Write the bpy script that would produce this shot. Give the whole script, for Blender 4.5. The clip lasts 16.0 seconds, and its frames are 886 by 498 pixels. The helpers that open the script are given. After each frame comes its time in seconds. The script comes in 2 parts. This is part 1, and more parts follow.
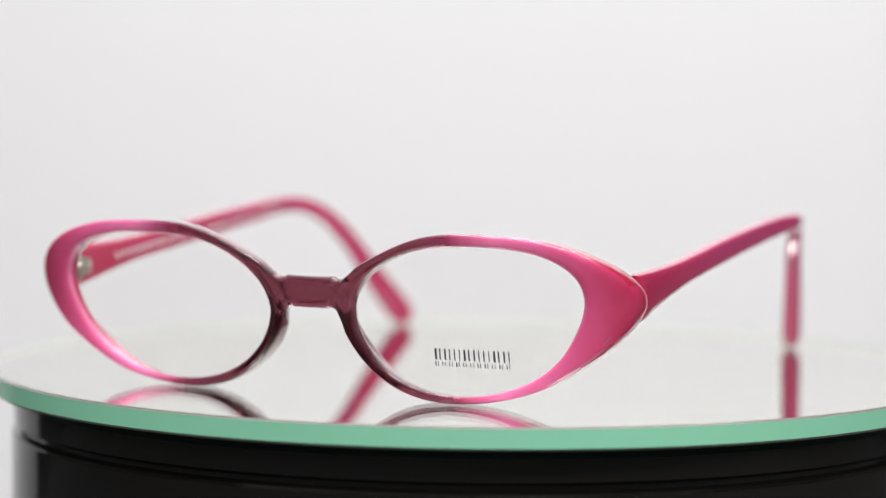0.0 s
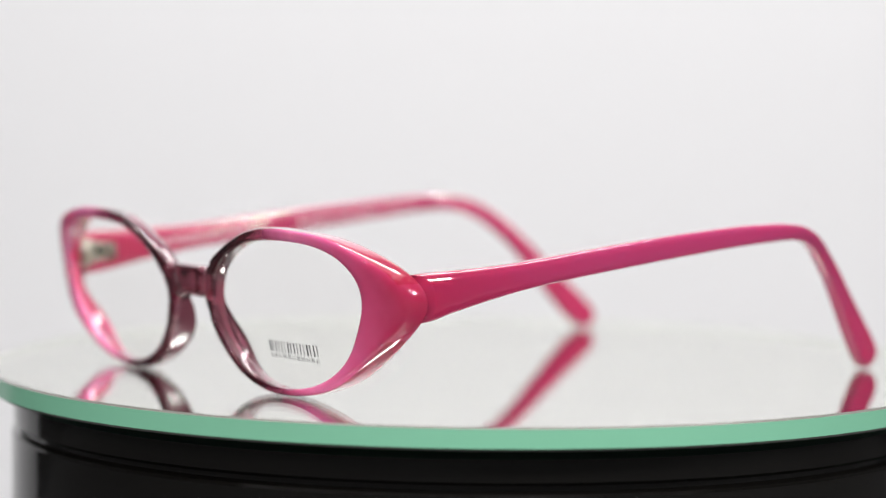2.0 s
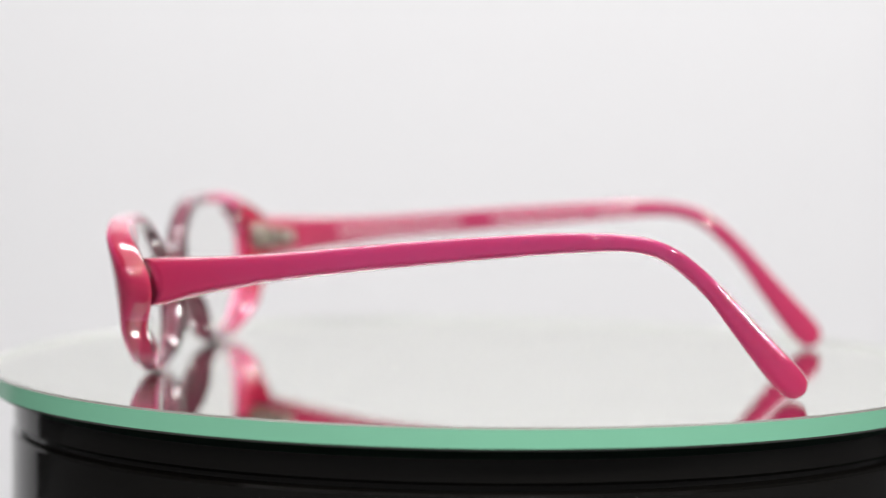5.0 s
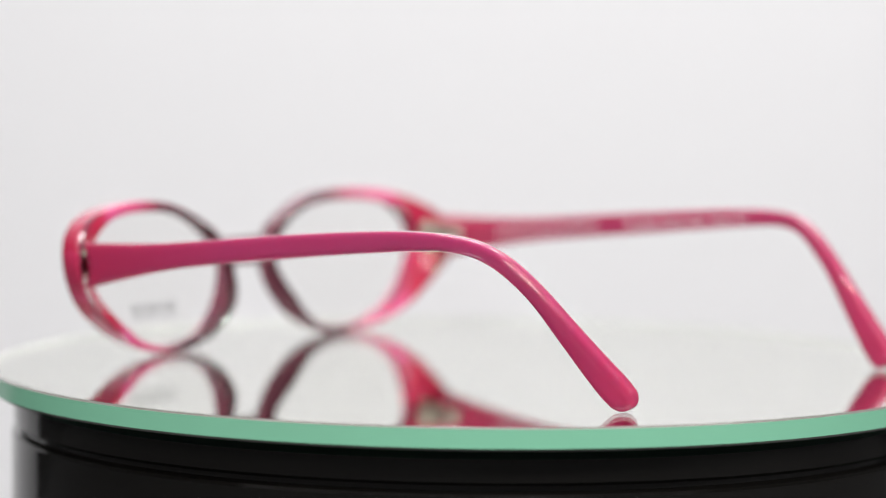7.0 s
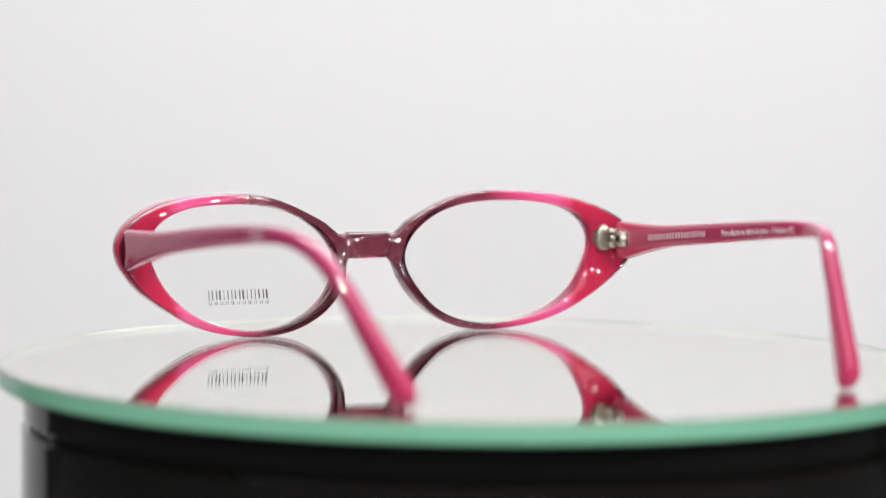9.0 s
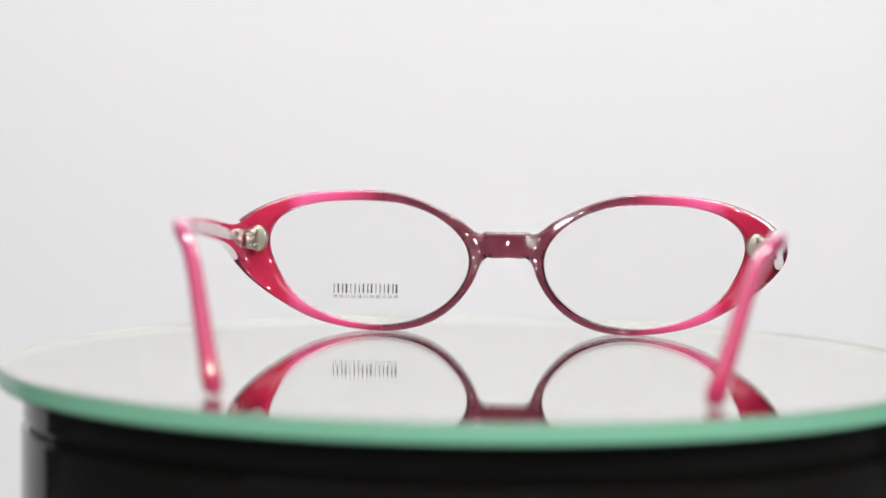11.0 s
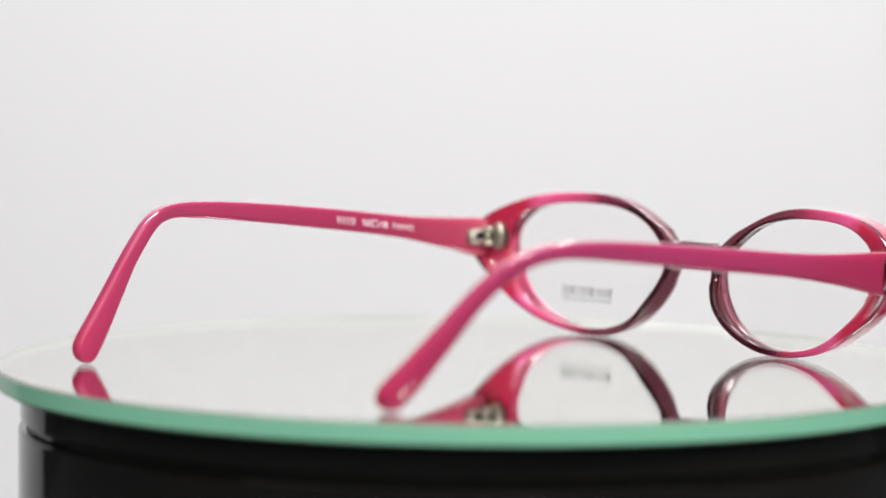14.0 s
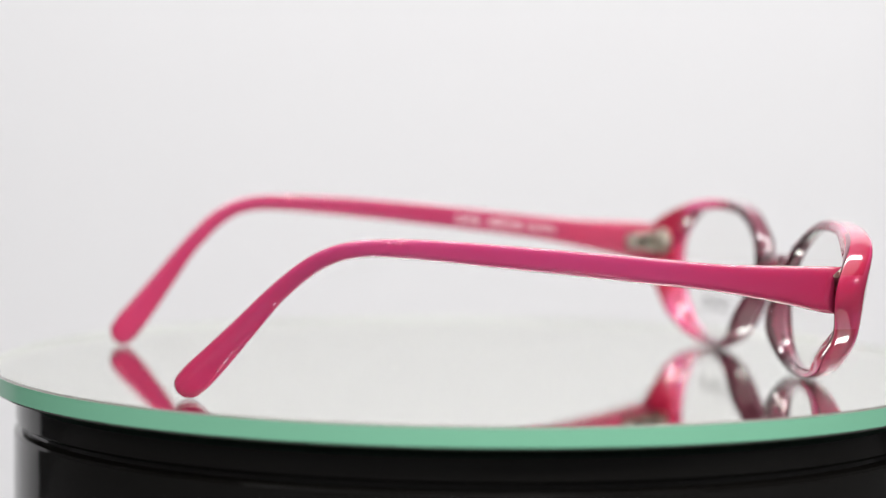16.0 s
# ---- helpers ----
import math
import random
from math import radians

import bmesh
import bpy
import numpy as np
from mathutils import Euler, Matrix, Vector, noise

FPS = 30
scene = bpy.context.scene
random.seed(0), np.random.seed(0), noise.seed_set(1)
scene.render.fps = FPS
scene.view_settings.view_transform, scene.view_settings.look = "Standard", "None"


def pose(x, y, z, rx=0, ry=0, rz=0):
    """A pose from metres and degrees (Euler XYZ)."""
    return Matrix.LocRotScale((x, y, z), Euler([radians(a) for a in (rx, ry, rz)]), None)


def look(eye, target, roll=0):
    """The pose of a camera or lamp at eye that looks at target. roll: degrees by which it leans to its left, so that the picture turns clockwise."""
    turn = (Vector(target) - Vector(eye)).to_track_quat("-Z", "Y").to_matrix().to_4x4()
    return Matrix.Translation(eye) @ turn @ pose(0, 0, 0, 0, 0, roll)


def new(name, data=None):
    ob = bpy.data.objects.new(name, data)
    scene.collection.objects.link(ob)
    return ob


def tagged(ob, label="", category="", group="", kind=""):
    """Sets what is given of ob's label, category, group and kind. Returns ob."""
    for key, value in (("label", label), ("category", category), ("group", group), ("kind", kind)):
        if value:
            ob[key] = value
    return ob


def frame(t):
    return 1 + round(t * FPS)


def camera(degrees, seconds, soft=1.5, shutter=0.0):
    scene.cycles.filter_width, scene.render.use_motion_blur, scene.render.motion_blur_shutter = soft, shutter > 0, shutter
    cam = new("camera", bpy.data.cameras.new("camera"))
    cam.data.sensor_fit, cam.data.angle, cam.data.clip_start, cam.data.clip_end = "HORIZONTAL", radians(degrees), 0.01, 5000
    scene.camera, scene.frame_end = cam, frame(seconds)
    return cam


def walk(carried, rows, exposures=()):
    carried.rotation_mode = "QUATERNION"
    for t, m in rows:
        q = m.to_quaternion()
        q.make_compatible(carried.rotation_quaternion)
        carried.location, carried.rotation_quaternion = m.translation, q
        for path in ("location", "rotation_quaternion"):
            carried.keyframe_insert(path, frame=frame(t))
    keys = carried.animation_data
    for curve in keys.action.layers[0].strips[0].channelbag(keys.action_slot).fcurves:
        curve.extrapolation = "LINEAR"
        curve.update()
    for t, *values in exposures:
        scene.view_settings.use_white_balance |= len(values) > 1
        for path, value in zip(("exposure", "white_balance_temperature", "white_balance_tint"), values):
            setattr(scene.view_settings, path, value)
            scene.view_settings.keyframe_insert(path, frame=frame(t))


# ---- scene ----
# ---- camera: on a tripod, easing back a little as the lens refocuses ----
CAM_EYE = Vector((0.0, -0.6796, 0.07654))
CAM_TURN = (90 - 4.3659, 0.0, 0.5797)     # tilt down, turn to the left
CAM_LEAN = 0.6995
cam = camera(15.871, 16.0, soft=1.3)
# seconds, metres drawn back along the optical axis, metres to the plane in focus
FOCUS = ((0.0, 0.0, 0.610), (7.0, 0.0, 0.605), (7.4, 0.0150, 0.742), (10.3, 0.0148, 0.748), (12.0, 0.0115, 0.745),
         (12.4, 0.0102, 0.713), (14.5, 0.0098, 0.700), (15.0, 0.0082, 0.685), (16.0, 0.0032, 0.635))


def camera_pose(back):
    turn = pose(0, 0, 0, *CAM_TURN) @ pose(0, 0, 0, 0, 0, CAM_LEAN)
    return Matrix.Translation(CAM_EYE) @ turn @ Matrix.Translation((0, 0, back))


walk(cam, [(t, camera_pose(b)) for t, b, _ in FOCUS])
focus_mark = new("focus_mark")
focus_mark.empty_display_size = 0.01
walk(focus_mark, [(t, camera_pose(b) @ Matrix.Translation((0, 0, -d))) for t, b, d in FOCUS])
cam.data.dof.use_dof = True
cam.data.dof.focus_object = focus_mark
cam.data.dof.aperture_fstop = 8.3

# ---- light: added soft fills above and on the backdrop, small lamps set by their glints ----
world = bpy.data.worlds.new("world")
scene.world = world
world.use_nodes = True
world.node_tree.nodes["Background"].inputs[0].default_value = (0.9, 0.92, 1.0, 1)
world.node_tree.nodes["Background"].inputs[1].default_value = 0.05


def area_lamp(name, eye, target, size, watts, colour=(1, 1, 1), size_y=None):
    data = bpy.data.lights.new(name, "AREA")
    data.shape = "RECTANGLE"
    data.size, data.size_y = size, size_y or size
    data.energy, data.color = watts, colour
    ob = new(name, data)
    ob.matrix_world = look(eye, target)
    return ob


# two unseen fills, added to set the overall level and even out the backdrop
area_lamp("top_fill", (0.05, -0.02, 1.05), (0.05, 0.05, 0), 1.2, 3.0, (1.0, 0.985, 0.97), 0.9)
area_lamp("backdrop_fill", (0.10, 0.42, 1.1), (0.08, 1.2, 0.08), 0.9, 13.1, (1.0, 0.985, 0.985), 0.3)
WARM = (1, 0.98, 0.96)
for eye, watts in (((0.80, -0.35, 0.38), 2.3), ((0.76, -0.44, 0.52), 2.1), ((0.40, -0.80, 0.74), 2.9), ((0.24, -0.82, 0.84), 2.7),
                   ((-0.56, -0.70, 0.56), 2.4), ((-0.64, -0.60, 0.68), 2.0), ((-0.12, -0.45, 0.98), 3.0)):
    area_lamp("spot_lamp", eye, (0, 0.1, 0.03), 0.036, watts, WARM)
area_lamp("lamp_over_camera", (-0.14, -0.92, 0.32), (0, 0, 0.02), 0.034, 1.1, WARM, 0.018)
scene.view_settings.exposure = 0.035


# ---- materials ----
def nodes_of(name):
    m = bpy.data.materials.new(name)
    m.use_nodes = True
    return m, m.node_tree.nodes, m.node_tree.links, m.node_tree.nodes["Principled BSDF"]


def plain(name, colour, rough=0.5, metal=0.0, spread=0.06, scale=60.0, bump=0.0, coat=0.0, ior=1.5):
    m, n, l, b = nodes_of(name)
    tc = n.new("ShaderNodeTexCoord")
    big, fine = n.new("ShaderNodeTexNoise"), n.new("ShaderNodeTexNoise")
    big.inputs["Scale"].default_value, fine.inputs["Scale"].default_value = scale * 0.1, scale * 4
    fine.inputs["Detail"].default_value = 4
    mix = n.new("ShaderNodeMixRGB")
    mix.inputs[1].default_value = (*[c * (1 - spread) for c in colour], 1)
    mix.inputs[2].default_value = (*[min(1, c * (1 + spread)) for c in colour], 1)
    add = n.new("ShaderNodeMath")
    add.operation = "ADD"
    half = n.new("ShaderNodeMath")
    half.operation = "MULTIPLY"
    half.inputs[1].default_value = 0.5
    l.new(tc.outputs["Object"], big.inputs["Vector"])
    l.new(tc.outputs["Object"], fine.inputs["Vector"])
    l.new(big.outputs["Fac"], add.inputs[0])
    l.new(fine.outputs["Fac"], add.inputs[1])
    l.new(add.outputs[0], half.inputs[0])
    l.new(half.outputs[0], mix.inputs[0])
    l.new(mix.outputs[0], b.inputs["Base Color"])
    b.inputs["Roughness"].default_value, b.inputs["Metallic"].default_value = rough, metal
    b.inputs["Coat Weight"].default_value = coat
    b.inputs["Coat Roughness"].default_value = 0.04
    b.inputs["IOR"].default_value = ior
    if bump:
        bp = n.new("ShaderNodeBump")
        bp.inputs["Strength"].default_value, bp.inputs["Distance"].default_value = bump, 0.0004
        l.new(fine.outputs["Fac"], bp.inputs["Height"])
        l.new(bp.outputs["Normal"], b.inputs["Normal"])
    return m


def acetate(name, stops, axis="X", clear=None, rough=0.03, milky=0.35):
    """Polished acetate sheet: the dye runs from stop to stop along the axis, with faint clouds in it.
    clear: two pairs of distance and clearness."""
    m, n, l, b = nodes_of(name)
    tc, sep = n.new("ShaderNodeTexCoord"), n.new("ShaderNodeSeparateXYZ")
    l.new(tc.outputs["Object"], sep.inputs[0])
    ab, cloud, jit = n.new("ShaderNodeMath"), n.new("ShaderNodeTexNoise"), n.new("ShaderNodeMath")
    ab.operation, jit.operation = "ABSOLUTE", "MULTIPLY_ADD"
    l.new(sep.outputs[axis], ab.inputs[0])
    cloud.inputs["Scale"].default_value, cloud.inputs["Detail"].default_value = 110, 3
    l.new(tc.outputs["Object"], cloud.inputs["Vector"])
    l.new(cloud.outputs["Fac"], jit.inputs[0])
    jit.inputs[1].default_value = 0.008
    l.new(ab.outputs[0], jit.inputs[2])
    rng, ramp = n.new("ShaderNodeMapRange"), n.new("ShaderNodeValToRGB")
    top = stops[-1][0]
    rng.inputs[1].default_value, rng.inputs[2].default_value = 0.004, top + 0.004
    l.new(jit.outputs[0], rng.inputs[0])
    l.new(rng.outputs[0], ramp.inputs[0])
    e = ramp.color_ramp.elements
    while len(e) < len(stops):
        e.new(0.5)
    for k, (at, col) in enumerate(stops):
        e[k].position, e[k].color = at / top, (*col, 1)
    l.new(ramp.outputs[0], b.inputs["Base Color"])
    b.inputs["Roughness"].default_value = rough
    if clear:
        see = n.new("ShaderNodeMapRange")
        see.interpolation_type = "SMOOTHSTEP"
        for k, v in zip((1, 2, 3, 4), (clear[0][0] + 0.004, clear[1][0] + 0.004, clear[0][1], clear[1][1])):
            see.inputs[k].default_value = v
        l.new(jit.outputs[0], see.inputs[0])
        l.new(see.outputs[0], b.inputs["Transmission Weight"])
    b.inputs["IOR"].default_value = 1.49
    # faint polishing marks
    fine, bp = n.new("ShaderNodeTexNoise"), n.new("ShaderNodeBump")
    fine.inputs["Scale"].default_value = 260
    l.new(tc.outputs["Object"], fine.inputs["Vector"])
    bp.inputs["Strength"].default_value, bp.inputs["Distance"].default_value = 0.07, 0.0004
    l.new(fine.outputs["Fac"], bp.inputs["Height"])
    l.new(bp.outputs["Normal"], b.inputs["Normal"])
    b.inputs["Coat Weight"].default_value, b.inputs["Coat Roughness"].default_value, b.inputs["Coat IOR"].default_value = 1.0, 0.012, 1.5
    b.inputs["Subsurface Weight"].default_value = milky
    b.inputs["Subsurface Radius"].default_value = (1.0, 0.25, 0.4)
    b.inputs["Subsurface Scale"].default_value = 0.003
    return m


PLUM = (0.23, 0.052, 0.078)
CLEAR = ((0.026, 0.92), (0.037, 0.0))
M_FRONT = acetate("acetate_front", ((0.0, PLUM), (0.022, PLUM), (0.031, (0.42, 0.07, 0.17)), (0.040, (0.78, 0.21, 0.42)), (0.050, (0.72, 0.14, 0.33)), (0.058, (0.60, 0.075, 0.20)), (0.066, (0.42, 0.028, 0.085))), clear=CLEAR)
M_SIDE = acetate("acetate_edge", ((0.0, (0.42, 0.22, 0.27)), (0.024, (0.42, 0.20, 0.26)), (0.034, (0.86, 0.52, 0.60)), (0.048, (0.82, 0.28, 0.40)), (0.053, (0.62, 0.06, 0.15)), (0.066, (0.48, 0.022, 0.07))), clear=((0.026, 0.9), (0.056, 0.25)))
M_INNER = acetate("acetate_groove", ((0.0, (0.30, 0.10, 0.14)), (0.024, (0.34, 0.11, 0.16)), (0.038, (0.42, 0.09, 0.16)), (0.052, (0.38, 0.05, 0.11)), (0.070, (0.34, 0.035, 0.08))), clear=((0.026, 0.6), (0.045, 0.0)))
M_BACK = acetate("acetate_back", ((0.0, PLUM), (0.025, PLUM), (0.033, (0.38, 0.05, 0.11)), (0.040, (0.58, 0.070, 0.19)), (0.0485, (0.66, 0.105, 0.26)), (0.0525, (0.45, 0.024, 0.070)), (0.070, (0.39, 0.016, 0.048))), clear=CLEAR)
M_BEVEL = acetate("acetate_bevel", ((0.0, (0.32, 0.12, 0.16)), (0.022, (0.32, 0.12, 0.16)), (0.032, (0.60, 0.20, 0.32)), (0.042, (0.74, 0.30, 0.47)), (0.058, (0.68, 0.19, 0.35))), clear=((0.026, 0.85), (0.045, 0.15)))
# dark back line of the rims; also paints refracted dark at nose and bridge
M_DARK = acetate("acetate_dark_edge", ((0.0, (0.10, 0.04, 0.05)), (0.045, (0.34, 0.06, 0.12)), (0.058, (0.14, 0.02, 0.045)), (0.070, (0.07, 0.012, 0.02))), milky=0.0)
M_TEMPLE = acetate("acetate_temple", ((0.0, (0.38, 0.020, 0.065)), (0.018, (0.39, 0.028, 0.092)), (0.05, (0.41, 0.042, 0.134)), (0.11, (0.42, 0.047, 0.148)), (0.145, (0.41, 0.031, 0.094))), axis="Y", milky=0.35)
M_TEMPLE_IN = acetate("acetate_temple_inside", ((0.0, (0.56, 0.13, 0.19)), (0.02, (0.44, 0.055, 0.115)), (0.05, (0.38, 0.038, 0.105)), (0.11, (0.40, 0.046, 0.122)), (0.145, (0.39, 0.034, 0.095))), axis="Y", milky=0.3)
M_PRINT_DARK = plain("dark_print", (0.02, 0.02, 0.022), 0.5)
M_PRINT_WHITE = plain("white_print", (0.90, 0.82, 0.85), 0.5)
M_METAL = plain("hinge_metal", (0.50, 0.47, 0.40), 0.42, 1.0)
M_BLACK = plain("black_plastic", (0.006, 0.0055, 0.005), 0.09, 0.0, 0.2, 40, 0.03, 0.0, 1.62)
M_PAPER = plain("white_backdrop_paper", (0.80, 0.80, 0.815), 0.85, 0.0, 0.012, 8)
M_CLOTH = plain("dark_cloth", (0.024, 0.024, 0.025), 0.8, 0.0, 0.05, 10)
M_EDGE = plain("green_glass_edge", (0.235, 0.57, 0.39), 0.25, 0.0, 0.05, 30, 0.0, 0.3)
M_PALE_LINER = plain("pale_liner", (0.78, 0.82, 0.78), 0.5, 0.0, 0.03, 40)
M_ARRIS = plain("dark_glass_arris", (0.20, 0.20, 0.18), 0.2, 0.0, 0.1, 60, 0.0, 0.6)
M_MIRROR = plain("silvered_back", (0.93, 0.94, 0.905), 0.0, 1.0, 0.003, 20)


def coated_lens(name, ior, gloss):
    """Clear demo lens with a coating that throws back very little."""
    m, n, l, b = nodes_of(name)
    n.remove(b)
    mix, clear, shine = n.new("ShaderNodeMixShader"), n.new("ShaderNodeBsdfRefraction"), n.new("ShaderNodeBsdfGlossy")
    clear.inputs["IOR"].default_value, clear.inputs["Roughness"].default_value = ior, 0.0
    clear.inputs["Color"].default_value = (0.985, 0.985, 0.98, 1)
    shine.inputs["Roughness"].default_value = 0.0
    mix.inputs[0].default_value = gloss
    l.new(clear.outputs[0], mix.inputs[1])
    l.new(shine.outputs[0], mix.inputs[2])
    l.new(mix.outputs[0], n["Material Output"].inputs["Surface"])
    return m


M_LENS = coated_lens("demo_lens", 1.4, 0.002)


def cover_glass(name, gloss):
    """Top face of the mirror glass: lets light straight through and throws a part of it back."""
    m, n, l, b = nodes_of(name)
    n.remove(b)
    mix, clear, shine = n.new("ShaderNodeMixShader"), n.new("ShaderNodeBsdfTransparent"), n.new("ShaderNodeBsdfGlossy")
    shine.inputs["Roughness"].default_value = 0.0
    shine.inputs["Color"].default_value = (0.93, 0.94, 0.905, 1)
    mix.inputs[0].default_value = gloss
    l.new(clear.outputs[0], mix.inputs[1])
    l.new(shine.outputs[0], mix.inputs[2])
    l.new(mix.outputs[0], n["Material Output"].inputs["Surface"])
    return m


M_GLASS = cover_glass("mirror_glass", 0.45)


# ---- mesh helpers ----
def solid(bm, name, mats):
    me = bpy.data.meshes.new(name)
    bmesh.ops.recalc_face_normals(bm, faces=bm.faces[:])
    bm.to_mesh(me)
    bm.free()
    for m in mats if isinstance(mats, (list, tuple)) else [mats]:
        me.materials.append(m)
    return me


def part(name, bm, mats, parent, label=""):
    ob = new(name, solid(bm, name, mats))
    ob.parent = parent
    return tagged(ob, label)


def smooth(bm):
    for f in bm.faces:
        f.smooth = True
    return bm


def ring_mesh(loops, closed=True, caps=False, mat_of=None, sharp=()):
    """Skin a list of equal loops of points, one after another."""
    bm = bmesh.new()
    rows = [[bm.verts.new(p) for p in lp] for lp in loops]
    n, k = len(rows), len(rows[0])
    for i in range(n if closed else n - 1):
        for j in range(k):
            f = bm.faces.new((rows[i][j], rows[i][(j + 1) % k], rows[(i + 1) % n][(j + 1) % k], rows[(i + 1) % n][j]))
            f.smooth = True
            if mat_of:
                f.material_index = mat_of(i, j)
    for i in sharp:
        for j in range(k):
            e = bm.edges.get((rows[i][j], rows[i][(j + 1) % k]))
            e.smooth = False
    if caps:
        bm.faces.new(rows[0]).smooth = True
        bm.faces.new(rows[-1]).smooth = True
    return bm


def lathe(profile, steps=128, mat_of=None, cap=True):
    """Turn a profile of (radius, z) about the z axis."""
    bm = bmesh.new()
    rows = [[bm.verts.new((r * math.cos(2 * math.pi * i / steps), r * math.sin(2 * math.pi * i / steps), z)) for i in range(steps)] for r, z in profile]
    for k in range(len(rows) - 1):
        for i in range(steps):
            f = bm.faces.new((rows[k][i], rows[k][(i + 1) % steps], rows[k + 1][(i + 1) % steps], rows[k + 1][i]))
            f.smooth = True
            if mat_of:
                f.material_index = mat_of(k)
    for r in rows:
        for i in range(steps):
            e = bm.edges.get((r[i], r[(i + 1) % steps]))
            if e:
                e.smooth = False
    if cap:
        a, b = bm.faces.new(rows[0]), bm.faces.new(rows[-1])
        if mat_of:
            a.material_index, b.material_index = mat_of(-1), mat_of(len(rows) - 1)
    return bm


def box(bm, x0, y0, z0, x1, y1, z1, bevel=0.0):
    made = bmesh.ops.create_cube(bm, size=1.0, matrix=Matrix.LocRotScale(((x0 + x1) / 2, (y0 + y1) / 2, (z0 + z1) / 2), None, (x1 - x0, y1 - y0, z1 - z0)))
    if bevel:
        es = list({e for v in made["verts"] for e in v.link_edges})
        bmesh.ops.bevel(bm, geom=es, offset=bevel, segments=2, affect="EDGES")
    return bm


# ---- setting: paper backdrop, and unseen surfaces added round it to shape the light ----
TABLE = -0.11
LOW = -0.55


def sweep():
    """White paper that hangs behind the table and curves out over the low ground."""
    bm = bmesh.new()
    prof = [(0.36, LOW)] + [(0.95 + 0.25 * math.sin(a), LOW + 0.25 - 0.25 * math.cos(a)) for a in np.linspace(0, math.pi / 2, 14)] + [(1.2, 1.45)]
    under = [(y + 0.004 * (1 if z > LOW + 0.01 else 0), z - 0.004) for y, z in prof]
    a = [[bm.verts.new((x, y, z)) for y, z in prof] for x in (-1.35, 0.95)]
    b = [[bm.verts.new((x, y, z)) for y, z in under] for x in (-1.35, 0.95)]
    for s in (a, b):
        for i in range(len(prof) - 1):
            bm.faces.new((s[0][i], s[1][i], s[1][i + 1], s[0][i + 1])).smooth = True
    return bm


tagged(new("backdrop", solid(sweep(), "backdrop", M_PAPER)), "seamless white paper backdrop curving up behind", "backdrop", kind="structure")
# out of view: cloth keeps side reflections dark, the paper ceiling bounces light
for nm, b, m in (("wall_west", (-1.43, -1.3, -0.6, -1.405, 1.23, 1.5), M_CLOTH), ("wall_east", (1.405, -1.3, -0.6, 1.43, 1.23, 1.5), M_CLOTH),
                 ("floor", (-1.4, -1.3, -0.6, 1.4, 0.3, TABLE), M_CLOTH),
                 ("wall_south", (-1.43, -1.43, -0.6, 1.43, -1.305, 1.5), M_CLOTH), ("ceiling", (-1.43, -1.43, 1.505, 1.43, 1.23, 1.55), M_PAPER)):
    tagged(new(nm, solid(box(bmesh.new(), *b), nm, m)), "unseen matt wall added to darken the reflections" if "wall" in nm else "unseen surface added to close the studio", nm.split("_")[0], kind="structure")

# ---- turntable: black drum and a round mirror of green-edged glass on it ----
DISC_R, DISC_T = 0.10346, 0.0045
DRUM_R = 0.0980


def drum():
    root = tagged(new("turntable_base"), "glossy black round turntable drum with grooves under the mirror", "turntable")
    root.location = (0, 0, TABLE)
    z = -DISC_T - TABLE
    h = DRUM_R
    part("top_ring", lathe([(h - 0.0006, z - 0.0072), (h, z - 0.0066), (h, z - 0.0022), (h - 0.0005, z - 0.0010), (h - 0.0016, z - 0.0001)]), M_BLACK, root)
    part("shadow_gap", lathe([(h - 0.0016, z - 0.0083), (h - 0.0016, z - 0.00725)]), M_BLACK, root, "dark recessed groove")
    part("drum", lathe([(h - 0.003, 0.0), (h, 0.003), (h + 0.0004, z - 0.0094), (h, z - 0.0088), (h - 0.0012, z - 0.0084)]), M_BLACK, root)
    return root


drum()


def mirror_disc():
    """Glass disc; its silvering shows a little under the top face."""
    r, t = DISC_R, DISC_T
    root = tagged(new("round_mirror"), "round mirror with a green glass edge on the turntable", "mirror")
    bm = lathe([(r - 0.0005, 0.0), (r, -0.0004), (r, -t + 0.0005), (r - 0.0005, -t)], 256, lambda k: {-1: 0, 0: 2, 1: 1, 2: 2, 3: 1}[k])
    part("glass_disc", bm, [M_GLASS, M_EDGE, M_ARRIS], root, "clear glass disc with a polished green edge")
    part("silvering", lathe([(r - 0.00055, -0.00042), (r - 0.00055, -0.0009)], 256), M_MIRROR, root, "bright silvered mirror layer")
    # added pale ring: its colour stands in for the brightness of the far edge
    part("bright_liner", lathe([(r - 0.0005, -0.00003), (r - 0.0005, -0.0010)], 256, cap=False), M_PALE_LINER, root, "pale liner added to keep the far glass edge bright")
    return root


disc = mirror_disc()

# ---- eyeglasses: x to the wearer's left, y to the back, z up, millimetres inside ----
MM = 0.001
# ovals: middle, half axes, and how the radius swells round the turn
INNER = ((32.96, 16.22), (24.07, 14.94), (1.0046, -0.0083, 0.0378, -0.0086, 0.0578, -0.0079, 0.0376, -0.0146, 0.0041, -0.0109, -0.0014, 0.0003, -0.003))
OUTER = ((36.30, 16.74), (30.30, 16.74), (0.9844, -0.0392, 0.0423, -0.0076, 0.0678, 0.0184, 0.0411, -0.0001, -0.003, -0.0072, 0.0113, 0.0022, -0.004, 0.0008, 0.0022, -0.0051, 0.0014))


def series(co, a):
    return co[0] + sum(co[2 * k - 1] * math.cos(k * a) + co[2 * k] * math.sin(k * a) for k in range(1, (len(co) + 1) // 2))


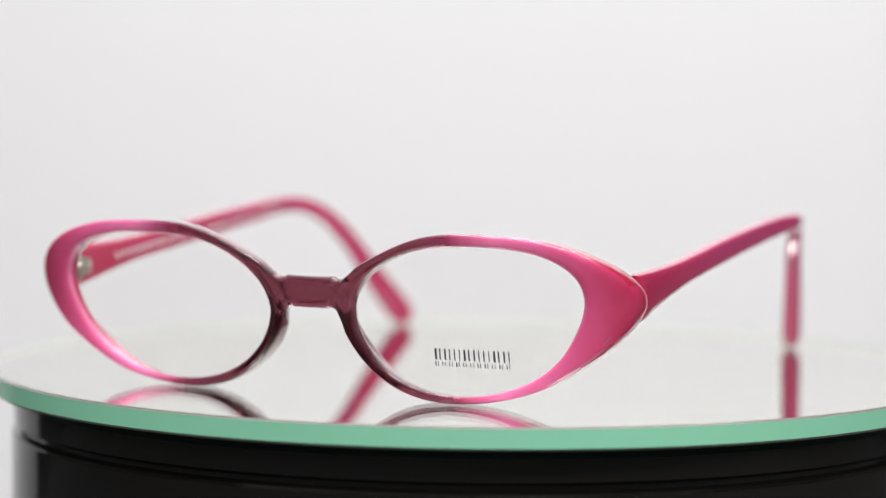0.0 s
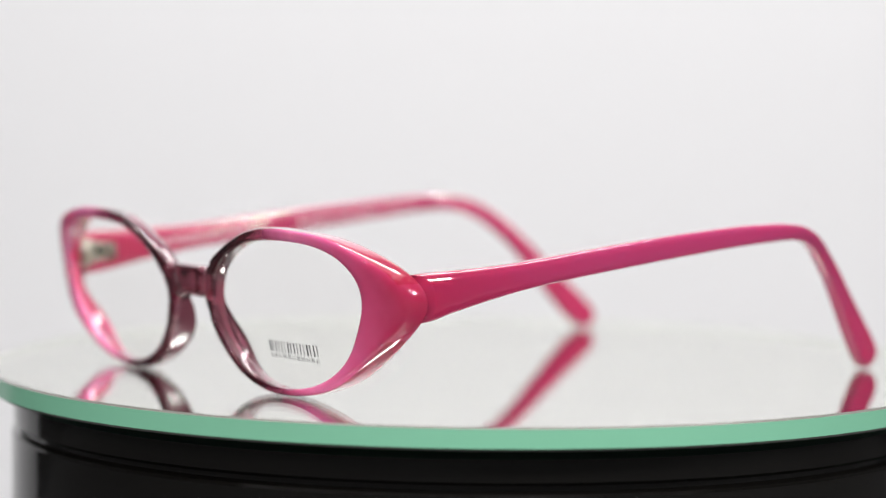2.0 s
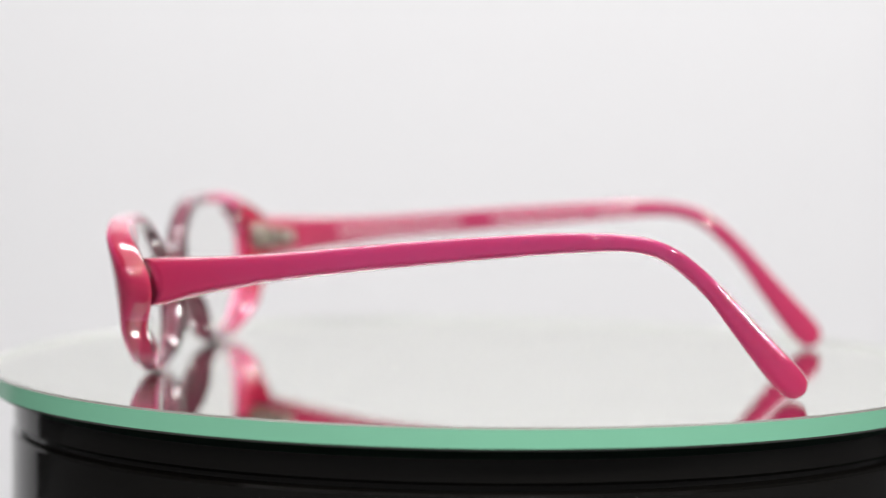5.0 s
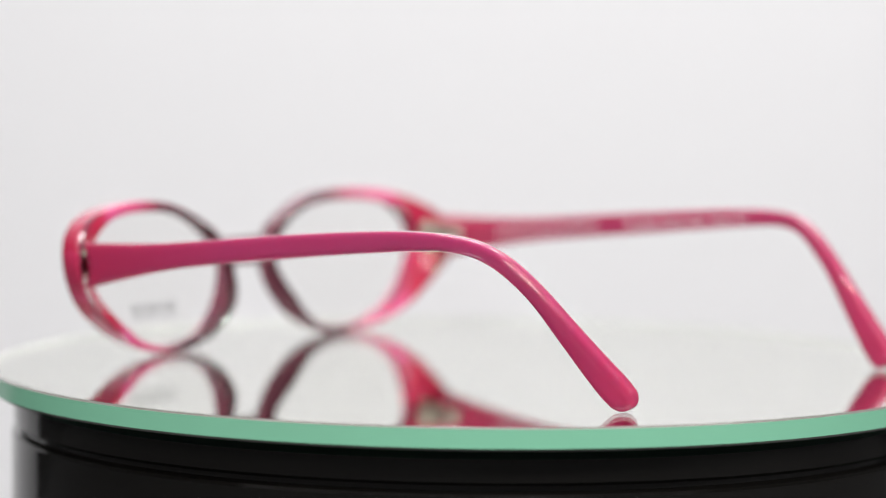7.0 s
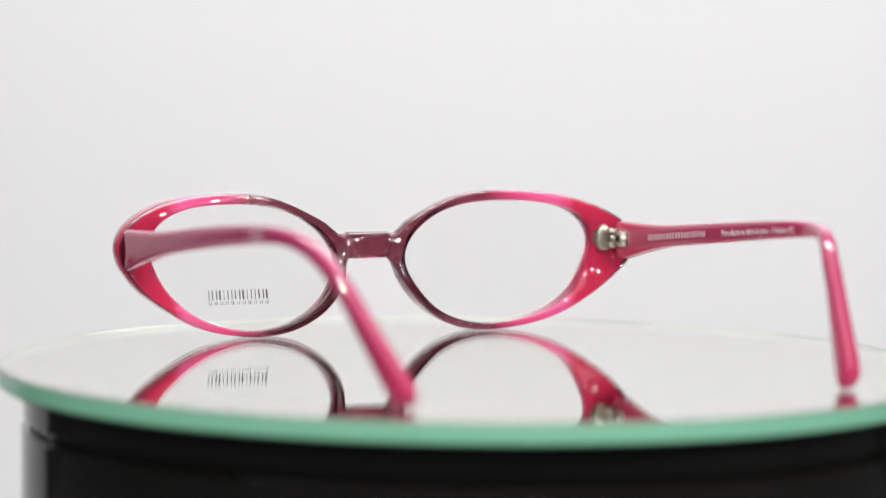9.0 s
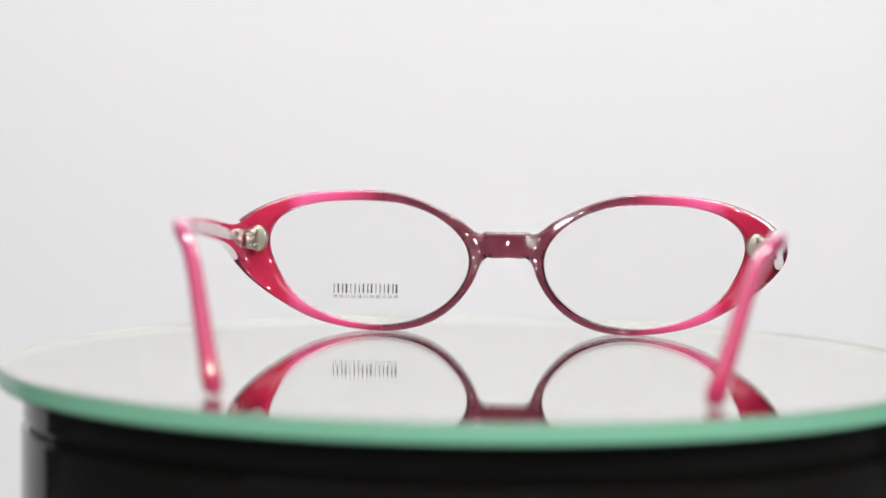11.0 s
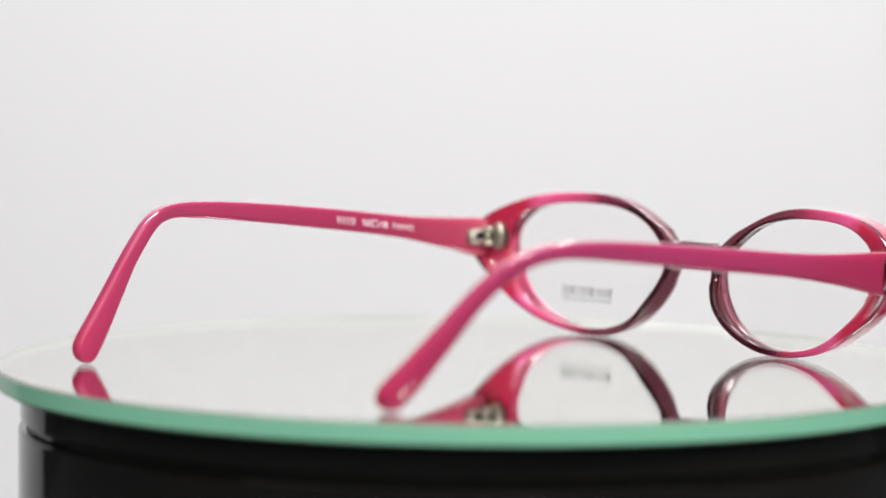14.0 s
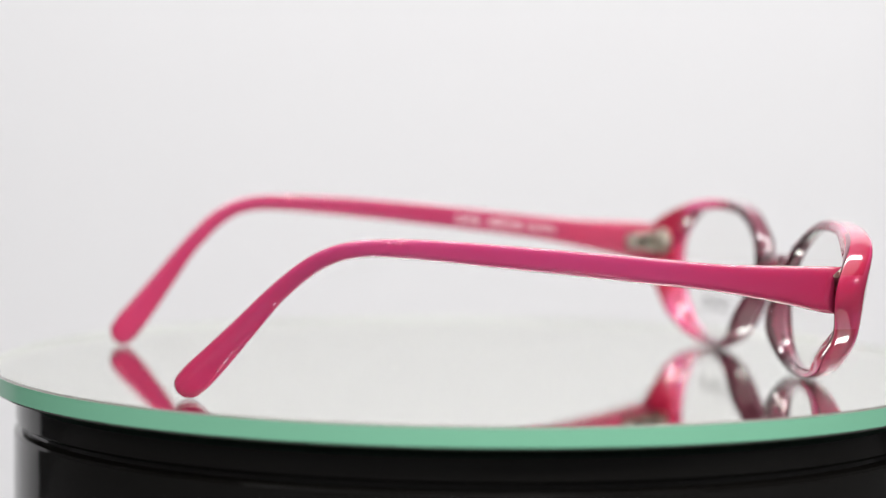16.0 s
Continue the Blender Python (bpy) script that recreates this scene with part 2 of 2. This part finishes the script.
def oval(shape, a, grow=0.0, f=1.0):
    (cx, cz), (ax, az), co = shape
    r = series(co, a)
    return cx + (ax * r + grow) * f * math.cos(a), cz + (az * r + grow) * f * math.sin(a)


def face_y(x, z):
    """Depth of the front face: tilted, gently curved, and wrapped back at the end pieces."""
    x = abs(x)
    return 2.1 - 0.17 * z + x * x / 900 + (3.6 * ((x - 54) / 13) ** 2 if x > 54 else 0)


def bump_at(a, deg, wide):
    d = (math.degrees(a) - deg + 180) % 360 - 180
    return math.exp(-(d / wide) ** 2)


def rim(sign):
    n, k = 240, 36
    loops = []
    for i in range(n):
        a = 2 * math.pi * i / n
        (xi, zi), (xo, zo) = oval(INNER, a, -0.4), oval(OUTER, a)
        th = 4.2 + 2.2 * bump_at(a, 42, 27) + 2.5 * bump_at(a, -42, 28) + 2.6 * bump_at(a, 208, 26)
        lp = []
        for j in range(k):
            c, s = math.cos(2 * math.pi * (j + 0.5) / k), math.sin(2 * math.pi * (j + 0.5) / k)
            u, v = math.copysign(abs(c) ** 0.6, c), math.copysign(abs(s) ** 0.56, s)
            x, z = xi + (u + 1) / 2 * (xo - xi), zi + (u + 1) / 2 * (zo - zi)
            y = face_y(x, z) + (v + 1) / 2 * (th + 2.6 * bump_at(a, 4, 27) * max(0.0, u) ** 2)
            lp.append((sign * x * MM, y * MM, z * MM))
        loops.append(lp)

    def mat_of(i, j):
        d = 360 * (j + 1) / k
        # towards the nose, the dark refracted in the clear edge is painted on
        if 112 < 360 * i / n < 262 and (d < 42 or d > 340):
            return 3
        turn = abs((360 * i / n - 5 + 180) % 360 - 180)
        if turn < 20 and (d > 320 or d <= 22):
            return 0
        if turn < 55 and 22 < d < 54:
            return 3
        if 196 < d < 228:
            return 5
        if 198 < d < 326:
            return 0
        if 22 < d < 40:
            return 3
        if 40 <= d < 152:
            return 2
        return 4 if 152 <= d <= 196 else 1

    return ring_mesh(loops, mat_of=mat_of)


def bridge():
    edge = sorted((z, x) for x, z in (oval(OUTER, a) for a in np.linspace(0.55 * math.pi, 1.45 * math.pi, 120)))
    loops = []
    for g in np.linspace(-1.0, 1.0, 41):
        lp = []
        for j in range(20):
            c, s = math.cos(2 * math.pi * (j + 0.5) / 20), math.sin(2 * math.pi * (j + 0.5) / 20)
            u, v = math.copysign(abs(c) ** 0.5, c), math.copysign(abs(s) ** 0.5, s)
            x = g * 8.0
            for k in range(6):
                # the ends follow the rims' outer line and sink a little into it
                e = max(0.0, abs(x) - 2.5)
                zt, zb = 23.75 + 0.012 * e ** 2, 17.4 - 0.11 * e ** 2
                z = (zt + zb) / 2 + u * (zt - zb) / 2
                x = g * (0.9 + float(np.interp(z, [q[0] for q in edge], [q[1] for q in edge])))
            lp.append((x * MM, (face_y(x, z) + 0.15 + (v + 1) / 2 * (3.5 + 0.9 * min(1.0, abs(x) / 7.0) ** 2)) * MM, z * MM))
        loops.append(lp)
    # top edge coloured dark in place of the dark that refracts there
    return ring_mesh(loops, False, True, lambda i, j: 7 if not 2 <= j <= 16 else 6)


def front(parent):
    """Both rims and the bridge, cut from one sheet: joined, softened where they meet, and parted again along the joint."""
    mats = [M_FRONT, M_SIDE, M_BACK, M_DARK, M_INNER, M_BEVEL, M_FRONT, M_DARK]
    whole, left, right = [new(nm, solid(bm, nm, mats)) for nm, bm in (("bridge", bridge()), ("rim", rim(1)), ("rim", rim(-1)))]
    for other in (left, right):
        mod = whole.modifiers.new("join", "BOOLEAN")
        mod.operation, mod.solver, mod.object = "UNION", "EXACT", other
    bpy.context.view_layer.update()
    me = bpy.data.meshes.new_from_object(whole.evaluated_get(bpy.context.evaluated_depsgraph_get()))
    for ob in (whole, left, right):
        bpy.data.objects.remove(ob)
    bm = bmesh.new()
    bm.from_mesh(me)
    bmesh.ops.remove_doubles(bm, verts=bm.verts[:], dist=0.00003)
    bmesh.ops.triangulate(bm, faces=bm.faces[:])
    seam = [v.co.copy() for v in bm.verts if len({f.material_index >= 6 for f in v.link_faces}) == 2]
    near = [v for v in bm.verts if abs(v.co.x) < 0.016 and seam and min((v.co - c).length_squared for c in seam) < 0.0028 ** 2]
    for _ in range(16):
        bmesh.ops.smooth_vert(bm, verts=near, factor=0.5, use_axis_x=True, use_axis_y=True, use_axis_z=True)
    bm.normal_update()
    for f in bm.faces:
        f.smooth = True
    for nm, label, keep in (("rim", "pink acetate rim fading to plum at the nose", lambda f, x: f.material_index < 6 and x > 0),
                            ("rim", "pink acetate rim fading to plum at the nose", lambda f, x: f.material_index < 6 and x < 0),
                            ("bridge", "plum translucent acetate bridge", lambda f, x: f.material_index >= 6)):
        faces = [f for f in bm.faces if keep(f, f.calc_center_median().x)]
        verts = list({v for f in faces for v in f.verts})
        at = {v: i for i, v in enumerate(verts)}
        piece = bpy.data.meshes.new(nm)
        piece.from_pydata([v.co[:] for v in verts], [], [[at[v] for v in f.verts] for f in faces])
        for m in mats:
            piece.materials.append(m)
        for p, f in zip(piece.polygons, faces):
            p.material_index, p.use_smooth = f.material_index, True
        piece.normals_split_custom_set_from_vertices([v.normal[:] for v in verts])
        ob = new(nm, piece)
        ob.parent = parent
        tagged(ob, label)
    bm.free()


def lens_y(x, z, off):
    """Depth of a lens face: level with the rim, with the round base curve of the lens."""
    cx, cz = INNER[0]
    return 2.1 - 0.17 * z + (cx * cx + 2 * cx * (x - cx)) / 900 + off + ((x - cx) ** 2 + (z - cz) ** 2) / 205


def lens(sign, parent):
    n, loops = 96, []
    for off, rs in ((1.0, np.linspace(0.0, 1.0, 12)), (2.2, np.linspace(1.0, 0.0, 12))):
        for f in rs:
            lp = []
            for i in range(n):
                x, z = oval(INNER, 2 * math.pi * i / n, 0.35, max(f, 0.002))
                lp.append((sign * x * MM, lens_y(x, z, off) * MM, z * MM))
            loops.append(lp)
    ob = part("lens", ring_mesh(loops, False, True, None, (11, 12)), M_LENS, parent, "clear demo lens")
    ob.visible_shadow = False
    return ob


def lens_mark(parent):
    """Dark two-line brand mark printed on one lens, as plain bars."""
    for z0, z1, count, fill in ((8.6, 10.8, 8, 0.80), (7.35, 8.2, 11, 0.62)):
        bm = bmesh.new()
        step = 16.1 / count
        for i in range(count):
            x0, w, h = 26.0 + i * step, step * fill, z1 - z0
            thin = (0.28, 0.22, 0.17)[i % 3]
            bars = ((0.08, 0.08 + thin, 0.0, 1.0), (0.86 - thin * 0.7, 0.86, 0.0, 1.0))
            for xa, xb, za, zb in bars:
                bm.faces.new([bm.verts.new((x * MM, lens_y(x, z, 0.94) * MM, z * MM)) for x, z in
                              ((x0 + w * xa, z0 + h * za), (x0 + w * xb, z0 + h * za), (x0 + w * xb, z0 + h * zb), (x0 + w * xa, z0 + h * zb))])
        part("print_line", bm, M_PRINT_DARK, parent, "small dark printed brand mark")


# temple: (y along, z of the middle, half height) in its own upright plane
TEMPLE = ((8.6, 21.3, 4.75), (12, 21.55, 4.65), (18, 22.2, 4.05), (27, 23.2, 3.25), (38, 24.4, 2.7), (61, 26.75, 2.5), (85, 29.12, 2.2), (96, 29.97, 1.95),
          (102.5, 30.1, 1.75), (107.5, 29.35, 1.7), (111.5, 27.6, 1.75), (115.3, 24.75, 1.8), (119.8, 20.4, 1.9), (125.0, 14.2, 2.35), (129.9, 8.45, 2.85), (133.2, 4.75, 3.1), (134.8, 3.0, 2.95))


def spline(rows, per):
    out, P = [], [np.array(r, float) for r in rows]
    P = [2 * P[0] - P[1]] + P + [2 * P[-1] - P[-2]]
    for i in range(1, len(P) - 2):
        for t in np.linspace(0, 1, per, endpoint=False):
            a, b, c, d = P[i - 1:i + 3]
            out.append(0.5 * (2 * b + (c - a) * t + (2 * a - 5 * b + 4 * c - d) * t * t + (3 * b - a - 3 * c + d) * t ** 3))
    out.append(P[-2])
    return out


def temple(sign, parent, foot, bend, tip, stretch, lift):
    """A temple whose outer line, seen from above, runs from foot over bend to tip (x, y)."""
    def side_x(y):
        w = 15.0
        t = (y - bend[1] + w) / (2 * w)
        a = foot[0] + (bend[0] - foot[0]) * (y - foot[1]) / (bend[1] - foot[1])
        b = bend[0] + (tip[0] - bend[0]) * (y - bend[1]) / (tip[1] - bend[1])
        return a if t < 0 else b if t > 1 else a + (b - a) * t * t * (3 - 2 * t)

    pts = spline(TEMPLE, 6)
    mid = [Vector((0, p[0], p[1])) for p in pts]
    k, loops = 24, []
    last = len(mid) - 1
    end = (mid[last] - mid[last - 1]).normalized()
    rows = [(m, p[2], 1.0) for m, p in zip(mid, pts)]
    rows += [(mid[last] + end * pts[-1][2] * math.sin(a), pts[-1][2] * math.cos(a), math.cos(a) ** 0.6) for a in np.linspace(0.2, 1.52, 8)]
    for i, (m, h, f) in enumerate(rows):
        a, b = rows[max(0, i - 1)][0], rows[min(len(rows) - 1, i + 1)][0]
        way = (b - a).normalized()
        up = Vector((0, -way.z, way.y))
        run = (m.y - 8.6) / (137 - 8.6)
        half = (2.0 - 0.25 * min(1, run * 2.2) + 0.5 * max(0.0, (run - 0.86) / 0.14) ** 1.5) * f
        lp = []
        for j in range(k):
            c, s = math.cos(2 * math.pi * (j + 0.5) / k), math.sin(2 * math.pi * (j + 0.5) / k)
            u, v = math.copysign(abs(c) ** 0.68, c), math.copysign(abs(s) ** 0.6, s)
            q = m + up * (v * h) + Vector((0, 0, lift * math.sin(math.pi * max(0.0, min(1.0, run)))))
            y = foot[1] + (q.y - 8.6) * stretch + (2.9 + 1.5 * (1 - v * v)) * max(0.0, u) * max(0.0, 1 - (m.y - 8.6) / 8.0)
            x = side_x(foot[1] + (m.y - 8.6) * stretch) - 2.0 + u * half
            lp.append((sign * x * MM, y * MM, q.z * MM))
        loops.append(lp)

    def mat_of(i, j):
        return 1 if 110 < 360 * (j + 1) / k < 250 else 0

    ob = part("temple", ring_mesh(loops, False, True, mat_of), [M_TEMPLE, M_TEMPLE_IN], parent, "pink acetate temple with a bent paddle tip")

    def inside(y, up):
        """A point on the inner face, y from the front and up from the middle line."""
        own = 8.6 + (y - foot[1]) / stretch
        k = min(range(len(pts)), key=lambda n: abs(pts[n][0] - own))
        k = max(1, min(len(pts) - 2, k))
        a, b = (pts[k - 1], pts[k]) if own < pts[k][0] else (pts[k], pts[k + 1])
        z = a[1] + (b[1] - a[1]) * (own - a[0]) / (b[0] - a[0])
        run = (own - 8.6) / (137 - 8.6)
        half = 2.0 - 0.25 * min(1, run * 2.2)
        return (sign * (side_x(y) - 2.0 - half - 0.05 + 0.10 * up * up / 2.0) * MM, y * MM, (z + up + lift * math.sin(math.pi * run)) * MM)

    return ob, inside


def inscription(holder, inside, y0, y1, text="", bars=0, height=1.5, drop=0.0):
    """White print along the inner face from y0 to y1: words, or plain bars for what is not lettered."""
    bm = bmesh.new()
    if text:
        curve = bpy.data.curves.new("print", "FONT")
        curve.body = text
        ob = new("print", curve)
        bpy.context.view_layer.update()
        me = bpy.data.meshes.new_from_object(ob.evaluated_get(bpy.context.evaluated_depsgraph_get()))
        bpy.data.objects.remove(ob)
        bm.from_mesh(me)
        xs, ys = [v.co.x for v in bm.verts], [v.co.y for v in bm.verts]
        base = 0.0
        for v in bm.verts:
            s = (v.co.x - min(xs)) / (max(xs) - min(xs))
            v.co = inside(y0 + (y1 - y0) * s, drop + (v.co.y - base) / 0.72 * height - height / 2)
    else:
        step = (y1 - y0) / bars
        for i in range(bars):
            for f in (0.0, 0.45):
                a, b = y0 + (i + f) * step, y0 + (i + f + 0.15) * step
                bm.faces.new([bm.verts.new(inside(y, drop + z * height)) for y, z in ((a, -0.45), (b, -0.45), (b, 0.45), (a, 0.45))])
    return part("inscription", bm, M_PRINT_WHITE, holder, "small white print on the temple")


def hinge(sign, parent):
    """Barrel hinge: a plate sunk in the frame's back and a slotted leaf on the temple."""
    x, y, z = 59.0, 9.6, 21.8

    def block(bm, x0, x1, y0, y1, z0, z1, soft):
        box(bm, min(sign * x0, sign * x1) * MM, y0 * MM, z0 * MM, max(sign * x0, sign * x1) * MM, y1 * MM, z1 * MM, soft * MM)
        return bm

    def barrel(bm, cx, cy, z0, z1, r):
        bmesh.ops.create_cone(bm, cap_ends=True, segments=24, radius1=r * MM, radius2=r * MM, depth=(z1 - z0) * MM,
                              matrix=Matrix.Translation((sign * cx * MM, cy * MM, (z0 + z1) / 2 * MM)))
        return bm

    # oval plate let into the back of the frame, with two knuckles
    rows = []
    for dy, r in ((-2.2, 1.0), (-0.5, 1.0), (0.1, 0.95), (0.3, 0.8)):
        rows.append([(sign * (x + 0.3 + 2.3 * r * math.cos(a)) * MM, (y + dy) * MM, (z + 3.2 * r * math.sin(a)) * MM) for a in np.linspace(0, 2 * math.pi, 28, endpoint=False)])
    plate = part("hinge", ring_mesh(rows, False, True), M_METAL, parent, "silver metal barrel hinge")
    for dz in (-2.3, 1.1):
        part("knuckle", smooth(barrel(bmesh.new(), x + 1.5, y + 1.5, z + dz, z + dz + 1.2, 1.45)), M_METAL, plate)
    bm = bmesh.new()
    block(bm, x + 0.7, x + 3.2, y + 0.9, y + 7.6, z - 1.75, z - 0.75, 0.4)
    block(bm, x + 0.7, x + 3.2, y + 0.9, y + 7.6, z + 0.75, z + 1.75, 0.4)
    block(bm, x + 0.7, x + 3.2, y + 5.6, y + 7.7, z - 1.75, z + 1.75, 0.6)
    block(bm, x + 0.8, x + 3.2, y + 0.9, y + 2.6, z - 1.7, z + 1.7, 0.5)
    part("hinge_leaf", smooth(bm), M_METAL, plate)
    part("hinge_slot", block(bmesh.new(), x + 2.0, x + 3.1, y + 2.4, y + 5.8, z - 1.0, z + 1.0, 0.0), M_BLACK, plate, "dark slot of the hinge")
    return plate


def eyeglasses():
    root = tagged(new("eyeglasses"), "pink and plum acetate eyeglasses standing open on a mirror", "eyeglasses")
    front(root)
    for s in (1, -1):
        ln = lens(s, root)
        if s > 0:
            lens_mark(ln)
        hinge(s, root)
    # the front sits a little askew on the temples
    for ob in root.children_recursive:
        for v in ob.data.vertices:
            v.co.y -= 0.023 * v.co.x
    side_a, face_a = temple(1, root, (65.6, 8.75), (66.9, 104.0), (55.5, 138.3), 1.0169, 1.3)
    side_b, face_b = temple(-1, root, (65.6, 11.65), (61.2, 107.0), (47.6, 142.0), 1.0171, 0.0)
    inscription(side_a, face_a, 57.3, 51.3, bars=4, height=1.9)
    inscription(side_a, face_a, 49.5, 41.7, text="50\u25a118", height=1.6)
    inscription(side_a, face_a, 39.9, 32.9, bars=5, height=1.5)
    inscription(side_b, face_b, 29.6, 58.8, bars=19, height=1.6)
    inscription(side_b, face_b, 66.3, 95.8, text="Manufactur\u00e9 dans le Jura - France", height=1.5)
    inscription(side_b, face_b, 96.8, 98.9, text="CE", height=1.5)
    return root


glasses = eyeglasses()


# ---- movement: the mirror turns clockwise and carries the eyeglasses ----
TURN_START, TURN_RATE = 7.352, -14.42035
STAND = Vector((-0.04001, -0.05620, 0.0))


def motions():
    times = [0.5 * i for i in range(33)]
    walk(disc, [(t, pose(0, 0, 0, 0, 0, TURN_START + TURN_RATE * t)) for t in times])
    walk(glasses, [(t, pose(0, 0, 0, 0, 0, TURN_START + TURN_RATE * t) @ Matrix.Translation(STAND) @ pose(0.0003, 0, 0, 0, 0, -31.2)) for t in times])


motions()
